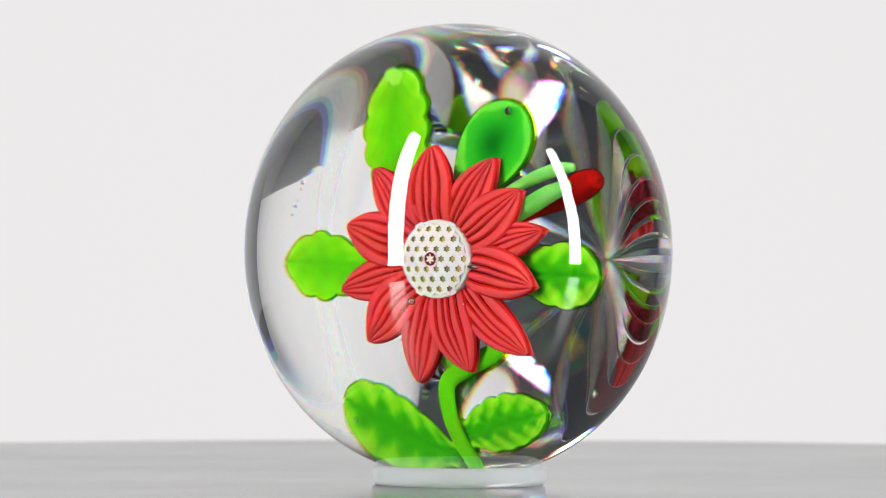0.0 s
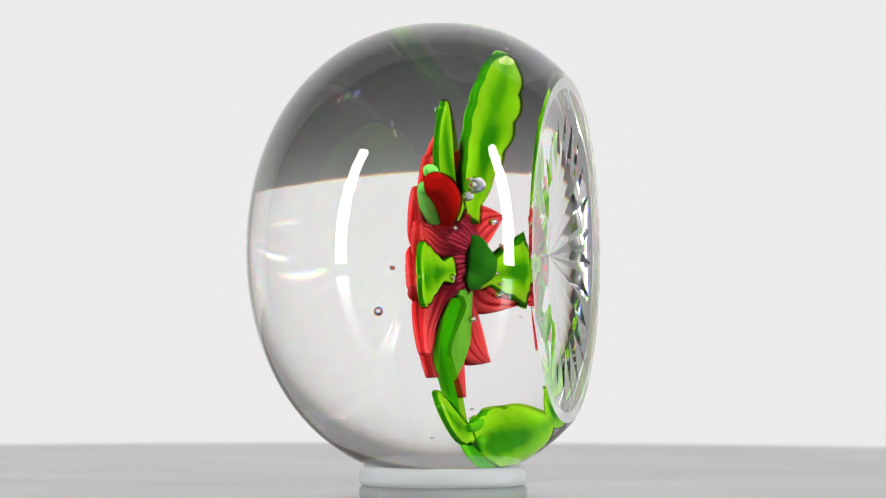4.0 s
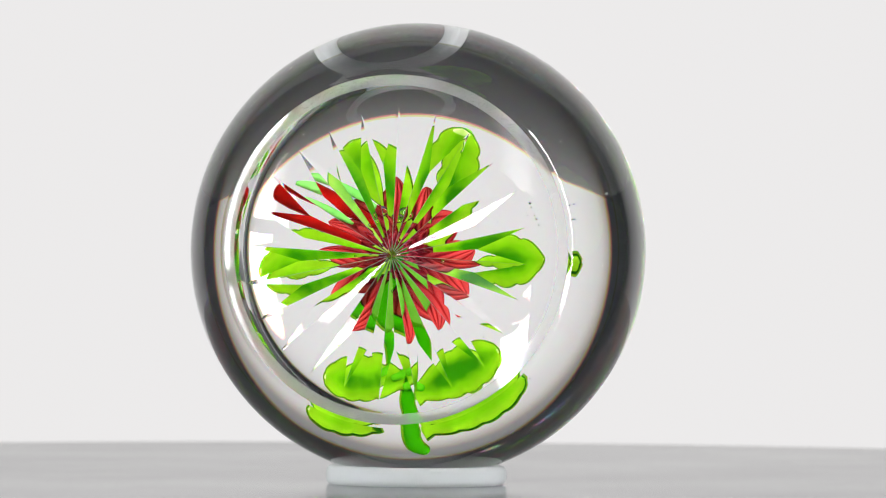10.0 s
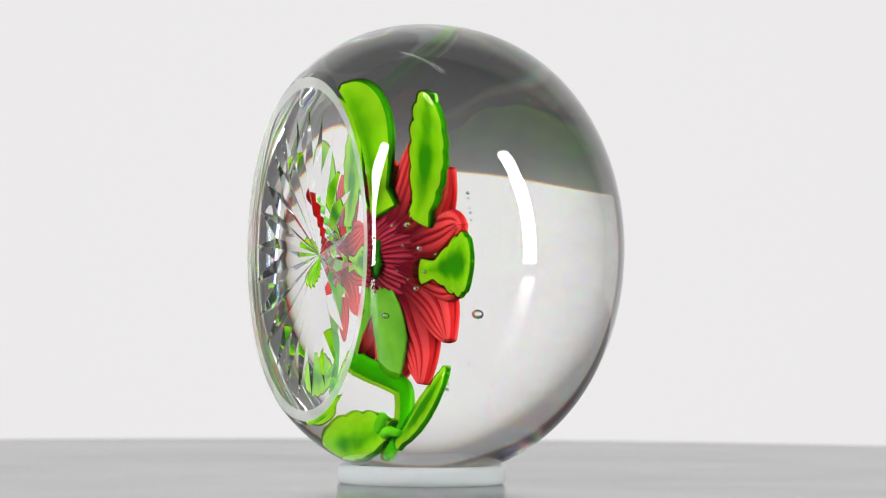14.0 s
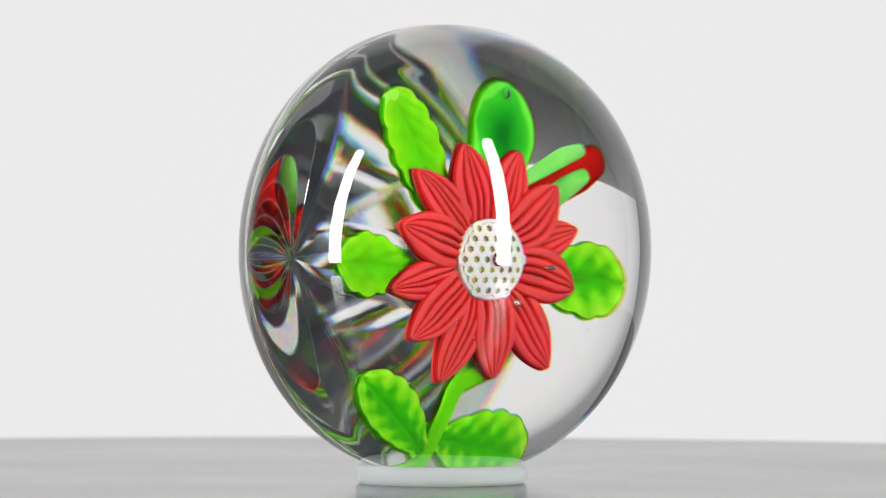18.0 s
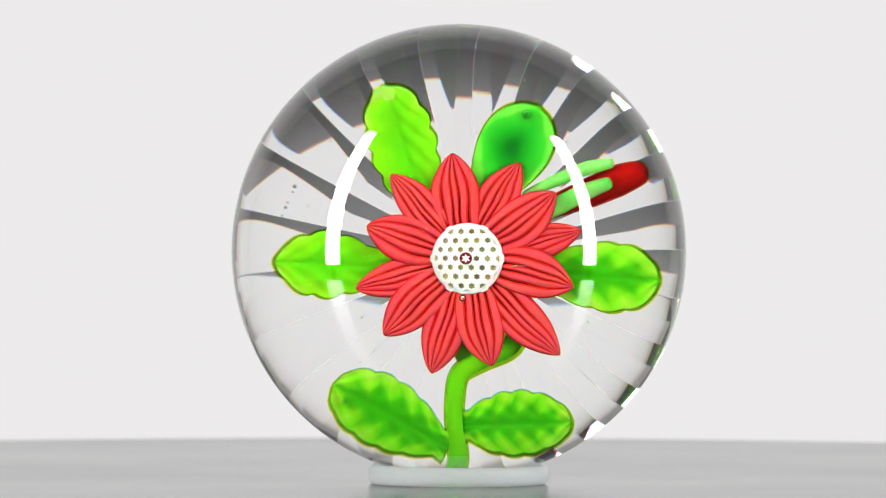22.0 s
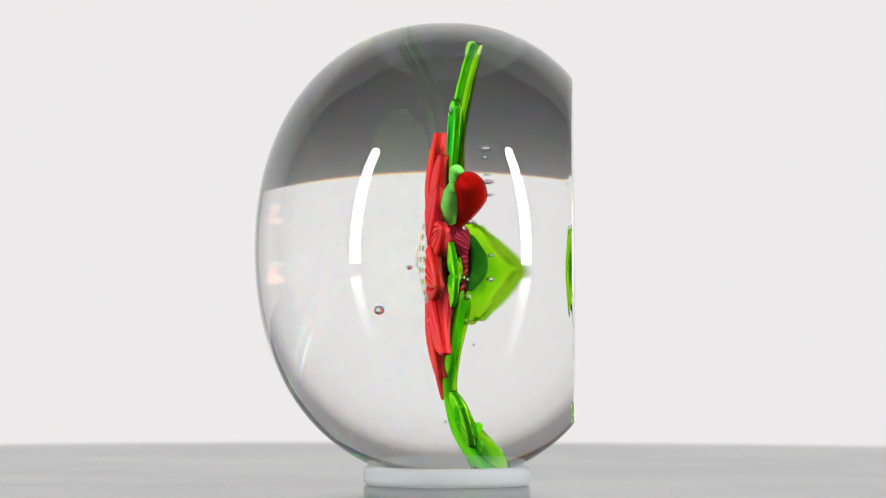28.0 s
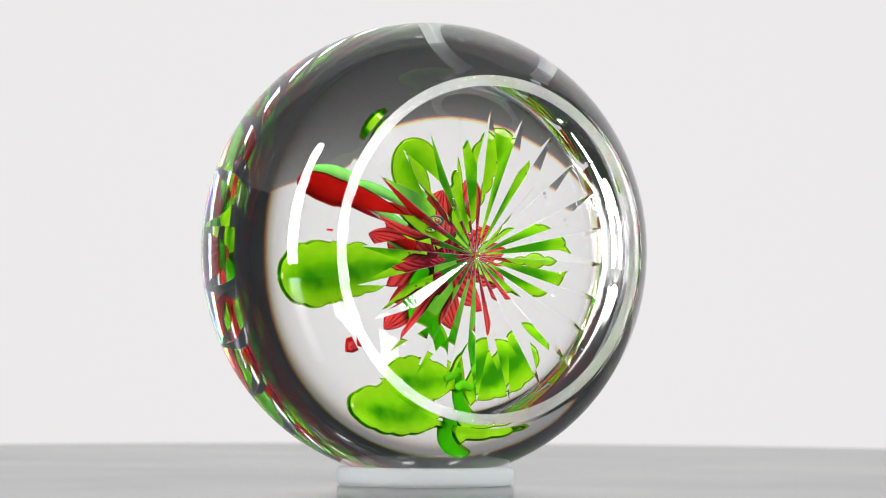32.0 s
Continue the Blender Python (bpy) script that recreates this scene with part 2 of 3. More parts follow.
# ---- mesh helpers ----
def mesh_of(name, verts, faces, mats, smooth=True, uvs=None, slots=None):
    me = bpy.data.meshes.new(name)
    me.from_pydata(verts, [], faces)
    for m in mats:
        me.materials.append(m)
    if slots is not None:
        me.polygons.foreach_set("material_index", slots)
    flags = smooth if isinstance(smooth, list) else [smooth] * len(faces)
    me.polygons.foreach_set("use_smooth", flags)
    if uvs is not None:
        layer = me.uv_layers.new(name="UVMap")
        idx = np.empty(len(me.loops), dtype=np.int32)
        me.loops.foreach_get("vertex_index", idx)
        layer.data.foreach_set("uv", np.asarray(uvs, dtype=np.float32)[idx].ravel())
    me.validate()
    me.update()
    return me


def part(name, bm, material, parent, label=""):
    """Links a bmesh or a mesh as one mesh object under a thing or part."""
    if isinstance(bm, bmesh.types.BMesh):
        me = bpy.data.meshes.new(name)
        bm.to_mesh(me)
        bm.free()
    else:
        me = bm
    if material is not None:
        me.materials.clear()
        me.materials.append(material)
    ob = new(name, me)
    ob.parent = parent
    if label:
        ob["label"] = label
    return ob


def box_bm(x0, x1, y0, y1, z0, z1, bevel=0.0):
    bm = bmesh.new()
    bmesh.ops.create_cube(bm, size=1.0)
    bmesh.ops.scale(bm, vec=(x1 - x0, y1 - y0, z1 - z0), verts=bm.verts)
    bmesh.ops.translate(bm, vec=((x0 + x1) / 2, (y0 + y1) / 2, (z0 + z1) / 2), verts=bm.verts)
    if bevel:
        bmesh.ops.bevel(bm, geom=bm.edges[:], offset=bevel, segments=2, affect="EDGES", profile=0.5)
    return bm


def lathe(profile, segments, closed=False, sx=1.0, sy=1.0):
    """Turns (radius, height) pairs round z. Returns vertices and faces."""
    verts, faces = [], []
    k = len(profile)
    for i in range(segments):
        a = 2 * math.pi * i / segments
        verts += [(r * math.cos(a) * sx, r * math.sin(a) * sy, z) for r, z in profile]
    for i in range(segments):
        j = (i + 1) % segments
        for q in range(k if closed else k - 1):
            p = (q + 1) % k
            faces.append((i * k + q, j * k + q, j * k + p, i * k + p))
    return verts, faces


def structure(name, bm, material, label):
    ob = part(name, bm, material, None)
    return tagged(ob, label, "", "", "structure")


# ---- the studio ----
structure("floor", box_bm(-2.4, 2.4, -2.8, 1.7, -1.0, -0.9), WALL, "grey painted studio floor")
structure("ceiling", box_bm(-2.4, 2.4, -2.8, 1.7, 2.2, 2.3), WALL, "grey painted studio ceiling")
structure("wall_back", box_bm(-2.4, 2.4, 1.7, 1.8, -0.9, 2.2), WALL, "grey painted studio wall behind the backdrop")
structure("wall_front", box_bm(-2.4, 2.4, -2.9, -2.8, -0.9, 2.2), WALL, "grey painted studio wall behind the camera")
structure("wall_west", box_bm(-2.5, -2.4, -2.8, 1.7, -0.9, 2.2), WALL, "grey painted studio side wall")
structure("wall_east", box_bm(2.4, 2.5, -2.8, 1.7, -0.9, 2.2), WALL, "grey painted studio side wall")
structure("backdrop", box_bm(-1.0, 1.0, 0.75, 0.76, -0.4, 1.7), BACKDROP, "plain white backdrop sheet that glows by itself, dimmer outwards")

table = tagged(new("table"), "dark studio table under the turntable and lights", "table")
table.location = (0, 0.1, -0.9)
part("tabletop", box_bm(-1.0, 1.0, -0.62, 0.63, 0.46, 0.5, 0.006), TABLE, table)
for lx in (-0.92, 0.92):
    for ly in (-0.55, 0.56):
        part("leg", box_bm(lx - 0.03, lx + 0.03, ly - 0.03, ly + 0.03, 0.0, 0.46, 0.004), BLACK, table)


# ---- two strip lights on the table ----
def strip_light():
    ob = tagged(new("strip_light"), "tall narrow black strip light with a glowing white diffuser", "studio light", "strip lights beside the turntable")
    w, z0, z1 = 0.038, 0.388, 1.01
    part("housing", box_bm(-w - 0.008, w + 0.008, -0.05, -0.002, z0 - 0.008, z1 + 0.008, 0.003), BLACK, ob)
    bm = bmesh.new()
    rim = [(-w, z0), (w, z0)] + [(w * math.cos(math.pi * k / 16), z1 - w + w * math.sin(math.pi * k / 16)) for k in range(17)]
    face = bm.faces.new([bm.verts.new((x, 0.0, z)) for x, z in rim])
    back = bmesh.ops.extrude_face_region(bm, geom=[face])["geom"]
    bmesh.ops.translate(bm, vec=(0, -0.0015, 0), verts=[v for v in back if isinstance(v, bmesh.types.BMVert)])
    bmesh.ops.recalc_face_normals(bm, faces=bm.faces)
    part("diffuser", bm, STRIP, ob, "glowing white diffuser with a round top")
    part("post", box_bm(-0.012, 0.012, -0.04, -0.016, 0.01, z0 - 0.008, 0.003), BLACK, ob)
    v, f = lathe([(0.0, 0.0), (0.08, 0.0), (0.082, 0.006), (0.075, 0.011), (0.0, 0.011)], 48)
    me = mesh_of("base_plate", [(x, y - 0.028, z) for x, y, z in v], f, [BLACK])
    part("base_plate", me, None, ob)
    return ob


LIGHT_AZ, LIGHT_FAR = 53.3, 0.55
lamp_a = strip_light()
sx, sy = LIGHT_FAR * math.sin(radians(LIGHT_AZ)), -LIGHT_FAR * math.cos(radians(LIGHT_AZ))
lamp_a.matrix_basis = pose(sx, sy, -0.4, 0, 0, LIGHT_AZ)
copy_thing(lamp_a, pose(-sx, sy, -0.4, 0, 0, -LIGHT_AZ))

# ---- turntable ----
turntable = tagged(new("turntable"), "round grey satin turntable platter on a short column", "turntable")
PLATTER_R = 0.213
rim = [(0.0, 0.0)] + [(0.004 * i, 0.0) for i in range(1, 51)]
rim += [(PLATTER_R - q, -h) for q, h in ((0.0055, 0.0), (0.0032, 0.0004), (0.0014, 0.0016), (0.0003, 0.0034), (0.0, 0.0055), (0.0, 0.0095), (0.0015, 0.012))] + [(0.05, -0.012)]
v, f = lathe(rim, 256)
part("platter", mesh_of("platter", v, f, [PLATTER]), None, turntable)
v, f = lathe([(0.05, -0.012), (0.045, -0.02), (0.045, -0.37), (0.12, -0.385), (0.125, -0.4), (0.0, -0.4)], 64)
part("column", mesh_of("column", v, f, [BLACK]), None, turntable, "black turntable column")

# ---- plastic ring under the glass ----
support = tagged(new("support_ring"), "milky translucent plastic ring holding up the paperweight", "ring")
section = []
for k in range(28):
    a = 2 * math.pi * k / 28
    c, s = math.cos(a), math.sin(a)
    e = 0.62
    section.append((0.01335 + 0.00145 * math.copysign(abs(c) ** e, c), 0.00158 + 0.00157 * math.copysign(abs(s) ** e, s)))
v, f = lathe(section, 160, True, 1.0, 0.925)
part("ring", mesh_of("ring", v, f, [PLASTIC]), None, support)

# ---- the paperweight ----
MM = 0.001
CZ = 38.2            # height of the glass centre over the platter, mm
BODY_R, BODY_N, DOME, BASE, FOOT = 37.3, 2.18, 31.43, 29.45, -20.54
weight = tagged(new("paperweight"), "clear glass paperweight with a red flower inside, standing on edge", "paperweight")


def local(lat, up, ax):
    """Across, up from the glass centre, and towards the dome, in mm."""
    return (lat * MM, -ax * MM, (CZ + up) * MM)


def glass_body():
    seg = 192
    prof = []
    steps = 72
    for i in range(steps + 1):
        t = math.pi / 2 * i / steps
        c, s = math.cos(t) ** (2 / BODY_N), math.sin(t) ** (2 / BODY_N)
        prof.append((BODY_R * c, DOME * s))
    low = []
    for i in range(1, 200):
        t = math.pi / 2 * i / 200
        a = -BASE * math.sin(t) ** (2 / BODY_N)
        if a < FOOT + 0.25:
            break
        if i % 4 == 0:
            low.append((BODY_R * math.cos(t) ** (2 / BODY_N), a))
    edge = BODY_R * (1 - (-FOOT / BASE) ** BODY_N) ** (1 / BODY_N)
    prof = list(reversed(low)) + prof          # from the foot to the apex
    prof[-1] = (0.0, DOME)
    verts, faces, smooth, slots = [], [], [], []
    ring_ids = []

    def add_ring(r, a, ox=0.0, oz=0.0):
        ids = []
        for i in range(seg):
            q = 2 * math.pi * i / seg
            ids.append(len(verts))
            verts.append(local(ox + r * math.cos(q), oz + r * math.sin(q), a))
        ring_ids.append(ids)
        return ids

    def bridge(p, q, sm, slot=0):
        for i in range(seg):
            j = (i + 1) % seg
            faces.append((p[i], q[i], q[j], p[j]))
            smooth.append(sm)
            slots.append(slot)

    rings = [add_ring(r, a) for r, a in prof[:-1]]
    for k, (p, q) in enumerate(zip(rings, rings[1:])):
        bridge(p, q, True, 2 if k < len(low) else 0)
    apex = len(verts)
    verts.append(local(0, 0, DOME))
    last = rings[-1]
    for i in range(seg):
        faces.append((last[i], apex, last[(i + 1) % seg]))
        smooth.append(True)
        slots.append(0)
    # worn edge, ground foot ring, polished disc set a little deeper
    worn = add_ring(edge - 0.18, FOOT)
    bridge(worn, rings[0], False, 2)
    inner = add_ring(edge - 1.9, FOOT)
    bridge(inner, worn, False, 1)
    hollow = 0.68          # depth of the shallow hollow ground into the base
    rim_r = edge - 1.9

    def dish(r):
        return FOOT + hollow * (1 - (r / rim_r) ** 2)

    step = inner
    # star of 24 mitre cuts
    cuts, deep, reach, wall, keel = 24, 2.1, 23.2, 0.41, 0.035
    half = math.pi / cuts
    ox, oz = 1.1, -0.9
    star_rows = []
    n_rows = 30
    rng = random.Random(4)
    trim = [rng.uniform(0.95, 1.04) for _ in range(cuts)]
    for k in range(1, n_rows + 1):
        f = k / n_rows
        ids = []
        for c in range(cuts):
            r = reach * trim[c] * f
            g = deep * (1 - f)
            hw = min(g / wall / r, half * 0.998)
            ridge = max(0.0, g - wall * r * half) if hw > half * 0.99 else 0.0
            kw = min(keel / r * (1 - 0.75 * f), hw * 0.3)
            ew = min(0.02 / r, hw * 0.25)          # worn edge beside each cut
            mid = 2 * math.pi * c / cuts + 0.06
            rise = (g - ridge) * ew / max(hw - kw, 1e-6)
            for a, d in ((-hw, ridge), (-hw + ew, ridge + rise), (-kw, g), (kw, g), (hw - ew, ridge + rise), (hw, ridge)):
                x, z = ox + r * math.cos(mid + a), oz + r * math.sin(mid + a)
                ids.append(len(verts))
                verts.append(local(x, z, dish(math.hypot(x, z)) + d))
        star_rows.append(ids)
    hub = len(verts)
    verts.append(local(ox, oz, dish(0) + deep))
    m5 = cuts * 6
    for i in range(m5):
        faces.append((star_rows[0][i], star_rows[0][(i + 1) % m5], hub))
        smooth.append(False)
        slots.append(2)
    for p, q in zip(star_rows, star_rows[1:]):
        for i in range(m5):
            j = (i + 1) % m5
            faces.append((p[i], q[i], q[j], p[j]))
            smooth.append(False)
            slots.append(3 if i % 6 == 2 else 2)
    # rings of the dish between the star and the foot ring
    for f in (0.25, 0.5, 0.75):
        ids = []
        for c, i in enumerate(star_rows[-1]):
            x, z = verts[i][0] / MM, verts[i][2] / MM - CZ
            r0 = math.hypot(x, z)
            r1 = r0 + (rim_r - r0) * f
            ids.append(len(verts))
            verts.append(local(x / r0 * r1, z / r0 * r1, dish(r1)))
        p = star_rows[-1]
        for i in range(m5):
            j = (i + 1) % m5
            faces.append((p[i], ids[i], ids[j], p[j]))
            smooth.append(True)
            slots.append(2)
        star_rows.append(ids)
    # flat between the star tips and the ring: walk both loops by angle
    outer = star_rows[-1]
    ang_o = [math.atan2(verts[i][2] / MM - CZ, verts[i][0] / MM) % (2 * math.pi) for i in outer]
    k0 = min(range(m5), key=lambda i: ang_o[i])
    outer = outer[k0:] + outer[:k0]
    ang_o = ang_o[k0:] + ang_o[:k0]
    ang_s = [2 * math.pi * i / seg for i in range(seg)]
    i = j = 0
    while i < m5 or j < seg:
        ao = ang_o[i] if i < m5 else 9
        a_s = ang_s[j] if j < seg else 9
        if i < m5 and (j >= seg or ao <= a_s):
            faces.append((outer[i % m5], step[j % seg], outer[(i + 1) % m5]))
            i += 1
        else:
            faces.append((outer[i % m5], step[j % seg], step[(j + 1) % seg]))
            j += 1
        smooth.append(True)
        slots.append(2)
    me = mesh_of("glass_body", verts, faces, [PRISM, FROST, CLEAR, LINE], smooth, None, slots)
    bm = bmesh.new()
    bm.from_mesh(me)
    bmesh.ops.remove_doubles(bm, verts=bm.verts, dist=2e-7)
    bmesh.ops.recalc_face_normals(bm, faces=bm.faces)
    bm.to_mesh(me)
    bm.free()
    ob = part("glass_body", me, None, weight, "clear crystal body with a flat star-cut base")
    ob.visible_shadow = False
    return ob


def sheet(lat, up):
    """The gently bowed layer in which the bouquet lies, mm towards the dome."""
    return 1.15 - 0.005 * lat * lat - 0.0052 * up * up


def slab(name, base, tip, outline, rows, cols, top, bottom, material, label="", bend=0.0, twist=0.0, phase=None, parent=None):
    """A leaf or petal: outline(u) is the half width in mm, top and bottom give mm over the sheet."""
    bx, by = base
    dx, dy = tip[0] - bx, tip[1] - by
    ln = math.hypot(dx, dy)
    dx, dy = dx / ln, dy / ln
    verts, uvs, faces = [], [], []
    for lay in (0, 1):
        for i in range(rows + 1):
            u = i / rows if material is not PETAL else 1 - (1 - i / rows) ** 1.8
            for j in range(cols + 1):
                vv = -1 + 2 * j / cols
                w = outline(u, vv)
                off = vv * w + bend * math.sin(math.pi * u)
                x = bx + dx * ln * u - dy * off
                y = by + dy * ln * u + dx * off
                h = top(u, vv) if lay == 0 else bottom(u, vv)
                if material is not PETAL and j in (0, cols):
                    h += 0.1 if lay == 0 else -0.1
                verts.append(local(x, y, sheet(x, y) + h + twist * off))
                uvs.append((u, phase(u, vv) if phase else vv))
    k = cols + 1
    m = (rows + 1) * k
    for i in range(rows):
        for j in range(cols):
            a = i * k + j
            faces.append((a, a + 1, a + k + 1, a + k))
            faces.append((m + a, m + a + k, m + a + k + 1, m + a + 1))
    loop = [j for j in range(k)] + [i * k + cols for i in range(1, rows + 1)]
    loop += [rows * k + j for j in range(cols - 1, -1, -1)] + [i * k for i in range(rows - 1, 0, -1)]
    for p, q in zip(loop, loop[1:] + loop[:1]):
        faces.append((p, m + p, m + q, q))
    sides = len(loop)
    slots = []
    for i in range(rows):
        for j in range(cols):
            slots += [0, 2]
    slots += [1] * sides
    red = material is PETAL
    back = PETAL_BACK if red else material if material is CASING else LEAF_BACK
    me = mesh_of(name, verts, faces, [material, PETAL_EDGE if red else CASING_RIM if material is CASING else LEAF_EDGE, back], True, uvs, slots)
    return part(name, me, None, parent or weight, label)


def leaf(base, tip, width, lobes, thick, material, label, seed, scallop=0.1, lift=0.0, fat=0.62, bend=0.0, neck=0.35, broad=1.3, drop=0.0, twist=0.0, rise=0.0, case=0.22, bulge=0.9):
    """An opal core with a crimped front, melted into a wider and deeper casing of green glass."""
    rng = random.Random(seed)
    ph = rng.uniform(0, 0.4)

    def outline(u, v):
        body = math.sin(math.pi * u ** broad) ** fat if 0 < u < 1 else 0.0
        body = max(body, neck * (1 - u) ** 2)
        cut = 1 - scallop * (1 - abs(math.sin(math.pi * (lobes * u + ph + (0.3 if v > 0 else 0)))) ** 0.7) * min(1, 4 * u)
        return max(width / 2 * body * cut, 0.05)

    def wide(u, v):
        return outline(min(max((u - 0.5) * 1.01 + 0.5, 0.0), 1.0), v) + case

    def slope(u):
        return lift + rise * u - drop * (1 - u) ** 1.3

    def top(u, v):
        ribs = 0.17 * math.sin((u + 0.3 * abs(v)) * 6.283 * lobes) * (1 - abs(v)) * abs(v) * 3 if scallop else 0.0
        return slope(u) + thick * (0.8 + 0.2 * (1 - v * v) ** 0.5) * (0.75 + 0.25 * math.sin(math.pi * u)) - 0.2 * math.exp(-(v / 0.12) ** 2) * (1 if scallop else 0) + ribs

    def bottom(u, v):
        return slope(u) - 0.1 - thick * 0.7 * (1 - v * v) ** 0.5

    def case_top(u, v):
        # the rim of the casing stands a little over the core
        return slope(u) - 0.05 + 0.32 * max(0.0, (abs(v) - 0.8) / 0.2) ** 2

    def case_bottom(u, v):
        return slope(u) - 0.18 - bulge * (1 - abs(v) ** 2.5) * math.sin(math.pi * min(1.0, u * 0.9 + 0.1)) ** 0.5
    ob = slab("leaf", base, tip, outline, 44, 40, top, bottom, material, label, bend, twist)
    way = (Vector(tip) - Vector(base)).normalized() * case
    far = (tip[0] + way.x, tip[1] + way.y)
    slab("casing", base, far, wide, 36, 16, case_top, case_bottom, CASING, "clear green glass casing", bend, twist, None, ob)
    return ob


def petal(tip, width, raised, seed):
    cx, cy = FLOWER
    d = Vector((tip[0] - cx, tip[1] - cy))
    base = (cx + d.x * 0.2, cy + d.y * 0.2)
    rng = random.Random(seed)
    skew = rng.uniform(-0.5, 0.5)
    w1, w2, sh = rng.uniform(0, 6), rng.uniform(0, 6), rng.uniform(-0.07, 0.07)

    def phase(u, v):
        # the ridges wander a little and widen towards the petal's sides
        q = math.copysign(abs(v) ** 0.82, v)
        return q + (1 - v * v) * (sh + 0.06 * math.sin(5 * u + w1) + 0.035 * math.sin(11 * u + w2 + 2 * v))

    def outline(u, v):
        w = 0.50 + 0.62 * math.sin(math.pi * min(1, u * 0.92 + 0.06)) ** 0.9
        if u > 0.55:
            q = (u - 0.55) / 0.45
            w *= math.sqrt(max(0.0, 1 - q ** 2.8))
        return max(width / 2 * w * 0.93, 0.04)

    def top(u, v):
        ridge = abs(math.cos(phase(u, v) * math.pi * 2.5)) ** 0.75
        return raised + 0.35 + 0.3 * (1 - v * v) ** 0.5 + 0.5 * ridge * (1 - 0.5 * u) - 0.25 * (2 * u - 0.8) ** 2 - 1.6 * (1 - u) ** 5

    def bottom(u, v):
        return raised + 0.0 - 1.3 * (1 - v * v) ** 0.5 * (1 - 0.5 * u) - 0.25 * abs(math.cos(phase(u, v) * math.pi * 2.5)) - 1.7 * (1 - u) ** 2.2 * (1 - v * v) ** 0.5
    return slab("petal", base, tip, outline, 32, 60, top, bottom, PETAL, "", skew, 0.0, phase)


def tube(name, path, radii, material, parent, label="", sides=20, flat=1.0):
    """A round-ended glass rod along (across, up, towards) points in mm."""
    pts = [Vector(p) for p in path]
    fine, rad = [], []
    for i in range(len(pts) - 1):
        p0, p1, p2, p3 = pts[max(i - 1, 0)], pts[i], pts[i + 1], pts[min(i + 2, len(pts) - 1)]
        for s in range(8):
            t = s / 8
            fine.append(0.5 * ((2 * p1) + (p2 - p0) * t + (2 * p0 - 5 * p1 + 4 * p2 - p3) * t * t + (3 * p1 - p0 - 3 * p2 + p3) * t ** 3))
            rad.append(radii[i] + (radii[i + 1] - radii[i]) * t)
    fine.append(pts[-1])
    rad.append(radii[-1])
    n = len(fine)
    verts, faces, uvs = [], [], []
    dirs = [(fine[min(i + 1, n - 1)] - fine[max(i - 1, 0)]).normalized() for i in range(n)]
    stations = []
    for k in range(5, 0, -1):
        q = k / 5.001
        stations.append((fine[0] - dirs[0] * rad[0] * q * 0.7, rad[0] * math.sqrt(1 - q * q), dirs[0], 0.0))
    stations += [(fine[i], rad[i], dirs[i], i / (n - 1)) for i in range(n)]
    for k in range(1, 6):
        q = k / 5.001
        stations.append((fine[-1] + dirs[-1] * rad[-1] * q * 0.7, rad[-1] * math.sqrt(1 - q * q), dirs[-1], 1.0))
    for c, r, d, u in stations:
        side = d.cross(Vector((0, 0, 1))).normalized()
        up = side.cross(d)
        for s in range(sides):
            a = 2 * math.pi * s / sides
            q = c + side * (r * math.cos(a)) + up * (r * math.sin(a) * flat)
            verts.append(local(*q))
            uvs.append((u, math.cos(a)))
    for i in range(len(stations) - 1):
        for s in range(sides):
            t = (s + 1) % sides
            faces.append((i * sides + s, i * sides + t, (i + 1) * sides + t, (i + 1) * sides + s))
    faces.append(tuple(range(sides)))
    faces.append(tuple((len(stations) - 1) * sides + s for s in reversed(range(sides))))
    return part(name, mesh_of(name, verts, faces, [material], True, uvs), None, parent, label)


def bubble(lat, up, ax, r, squash=(1, 1, 1)):
    bm = bmesh.new()
    bmesh.ops.create_icosphere(bm, subdivisions=3, radius=r * MM)
    for fc in bm.faces:
        fc.smooth = True
    bmesh.ops.scale(bm, vec=squash, verts=bm.verts)
    bmesh.ops.translate(bm, vec=local(lat, up, ax), verts=bm.verts)
    return part("air_bubble", bm, AIR, weight, "small air bubble trapped in the glass")


glass_body()
FLOWER = (1.6, -0.9)
# petals: tip across, tip up, width, raised over the sheet
for seed, (px, py, wd, up_) in enumerate((
        (-0.6, 12.6, 6.4, 0.25), (12.6, 7.5, 5.9, 0.35), (14.8, -4.5, 6.2, 0.5), (4.5, -14.5, 6.0, 0.5), (-9.3, -10.7, 5.8, 0.4), (-11.6, 3.3, 6.2, 0.4),
        (8.0, 11.3, 5.2, -0.2), (15.7, 2.7, 4.6, -0.2), (12.8, -12.9, 5.4, 0.2), (-3.2, -15.4, 5.6, 0.15), (-12.9, -4.8, 4.8, 0.0), (-8.4, 9.9, 4.8, 0.2))):
    petal((px, py), wd, up_ + 0.35, seed)

top_leaf = leaf((-3.7, 3.4), (-9.0, 20.0), 8.6, 6, 0.5, LEAF, "bright green scalloped glass leaf", 1, 0.15, fat=0.4, neck=0.5, lift=0.1, broad=1.45, drop=1.2, twist=0.05, rise=-1.0, bulge=0.6)
leaf((1.9, 4.0), (9.8, 17.8), 9.0, 3, 0.5, LEAF_DARK, "smooth deep green glass leaf", 2, 0.0, -0.35, 0.5, broad=1.75, drop=1.5, twist=0.07, neck=0.5, bulge=1.1, rise=-0.4)
leaf((6.0, -2.2), (24.8, -3.6), 8.6, 5, 0.5, LEAF_VEINED, "bright green scalloped glass leaf", 3, fat=0.52, lift=-0.1, drop=2.2, rise=0.0, broad=1.85)
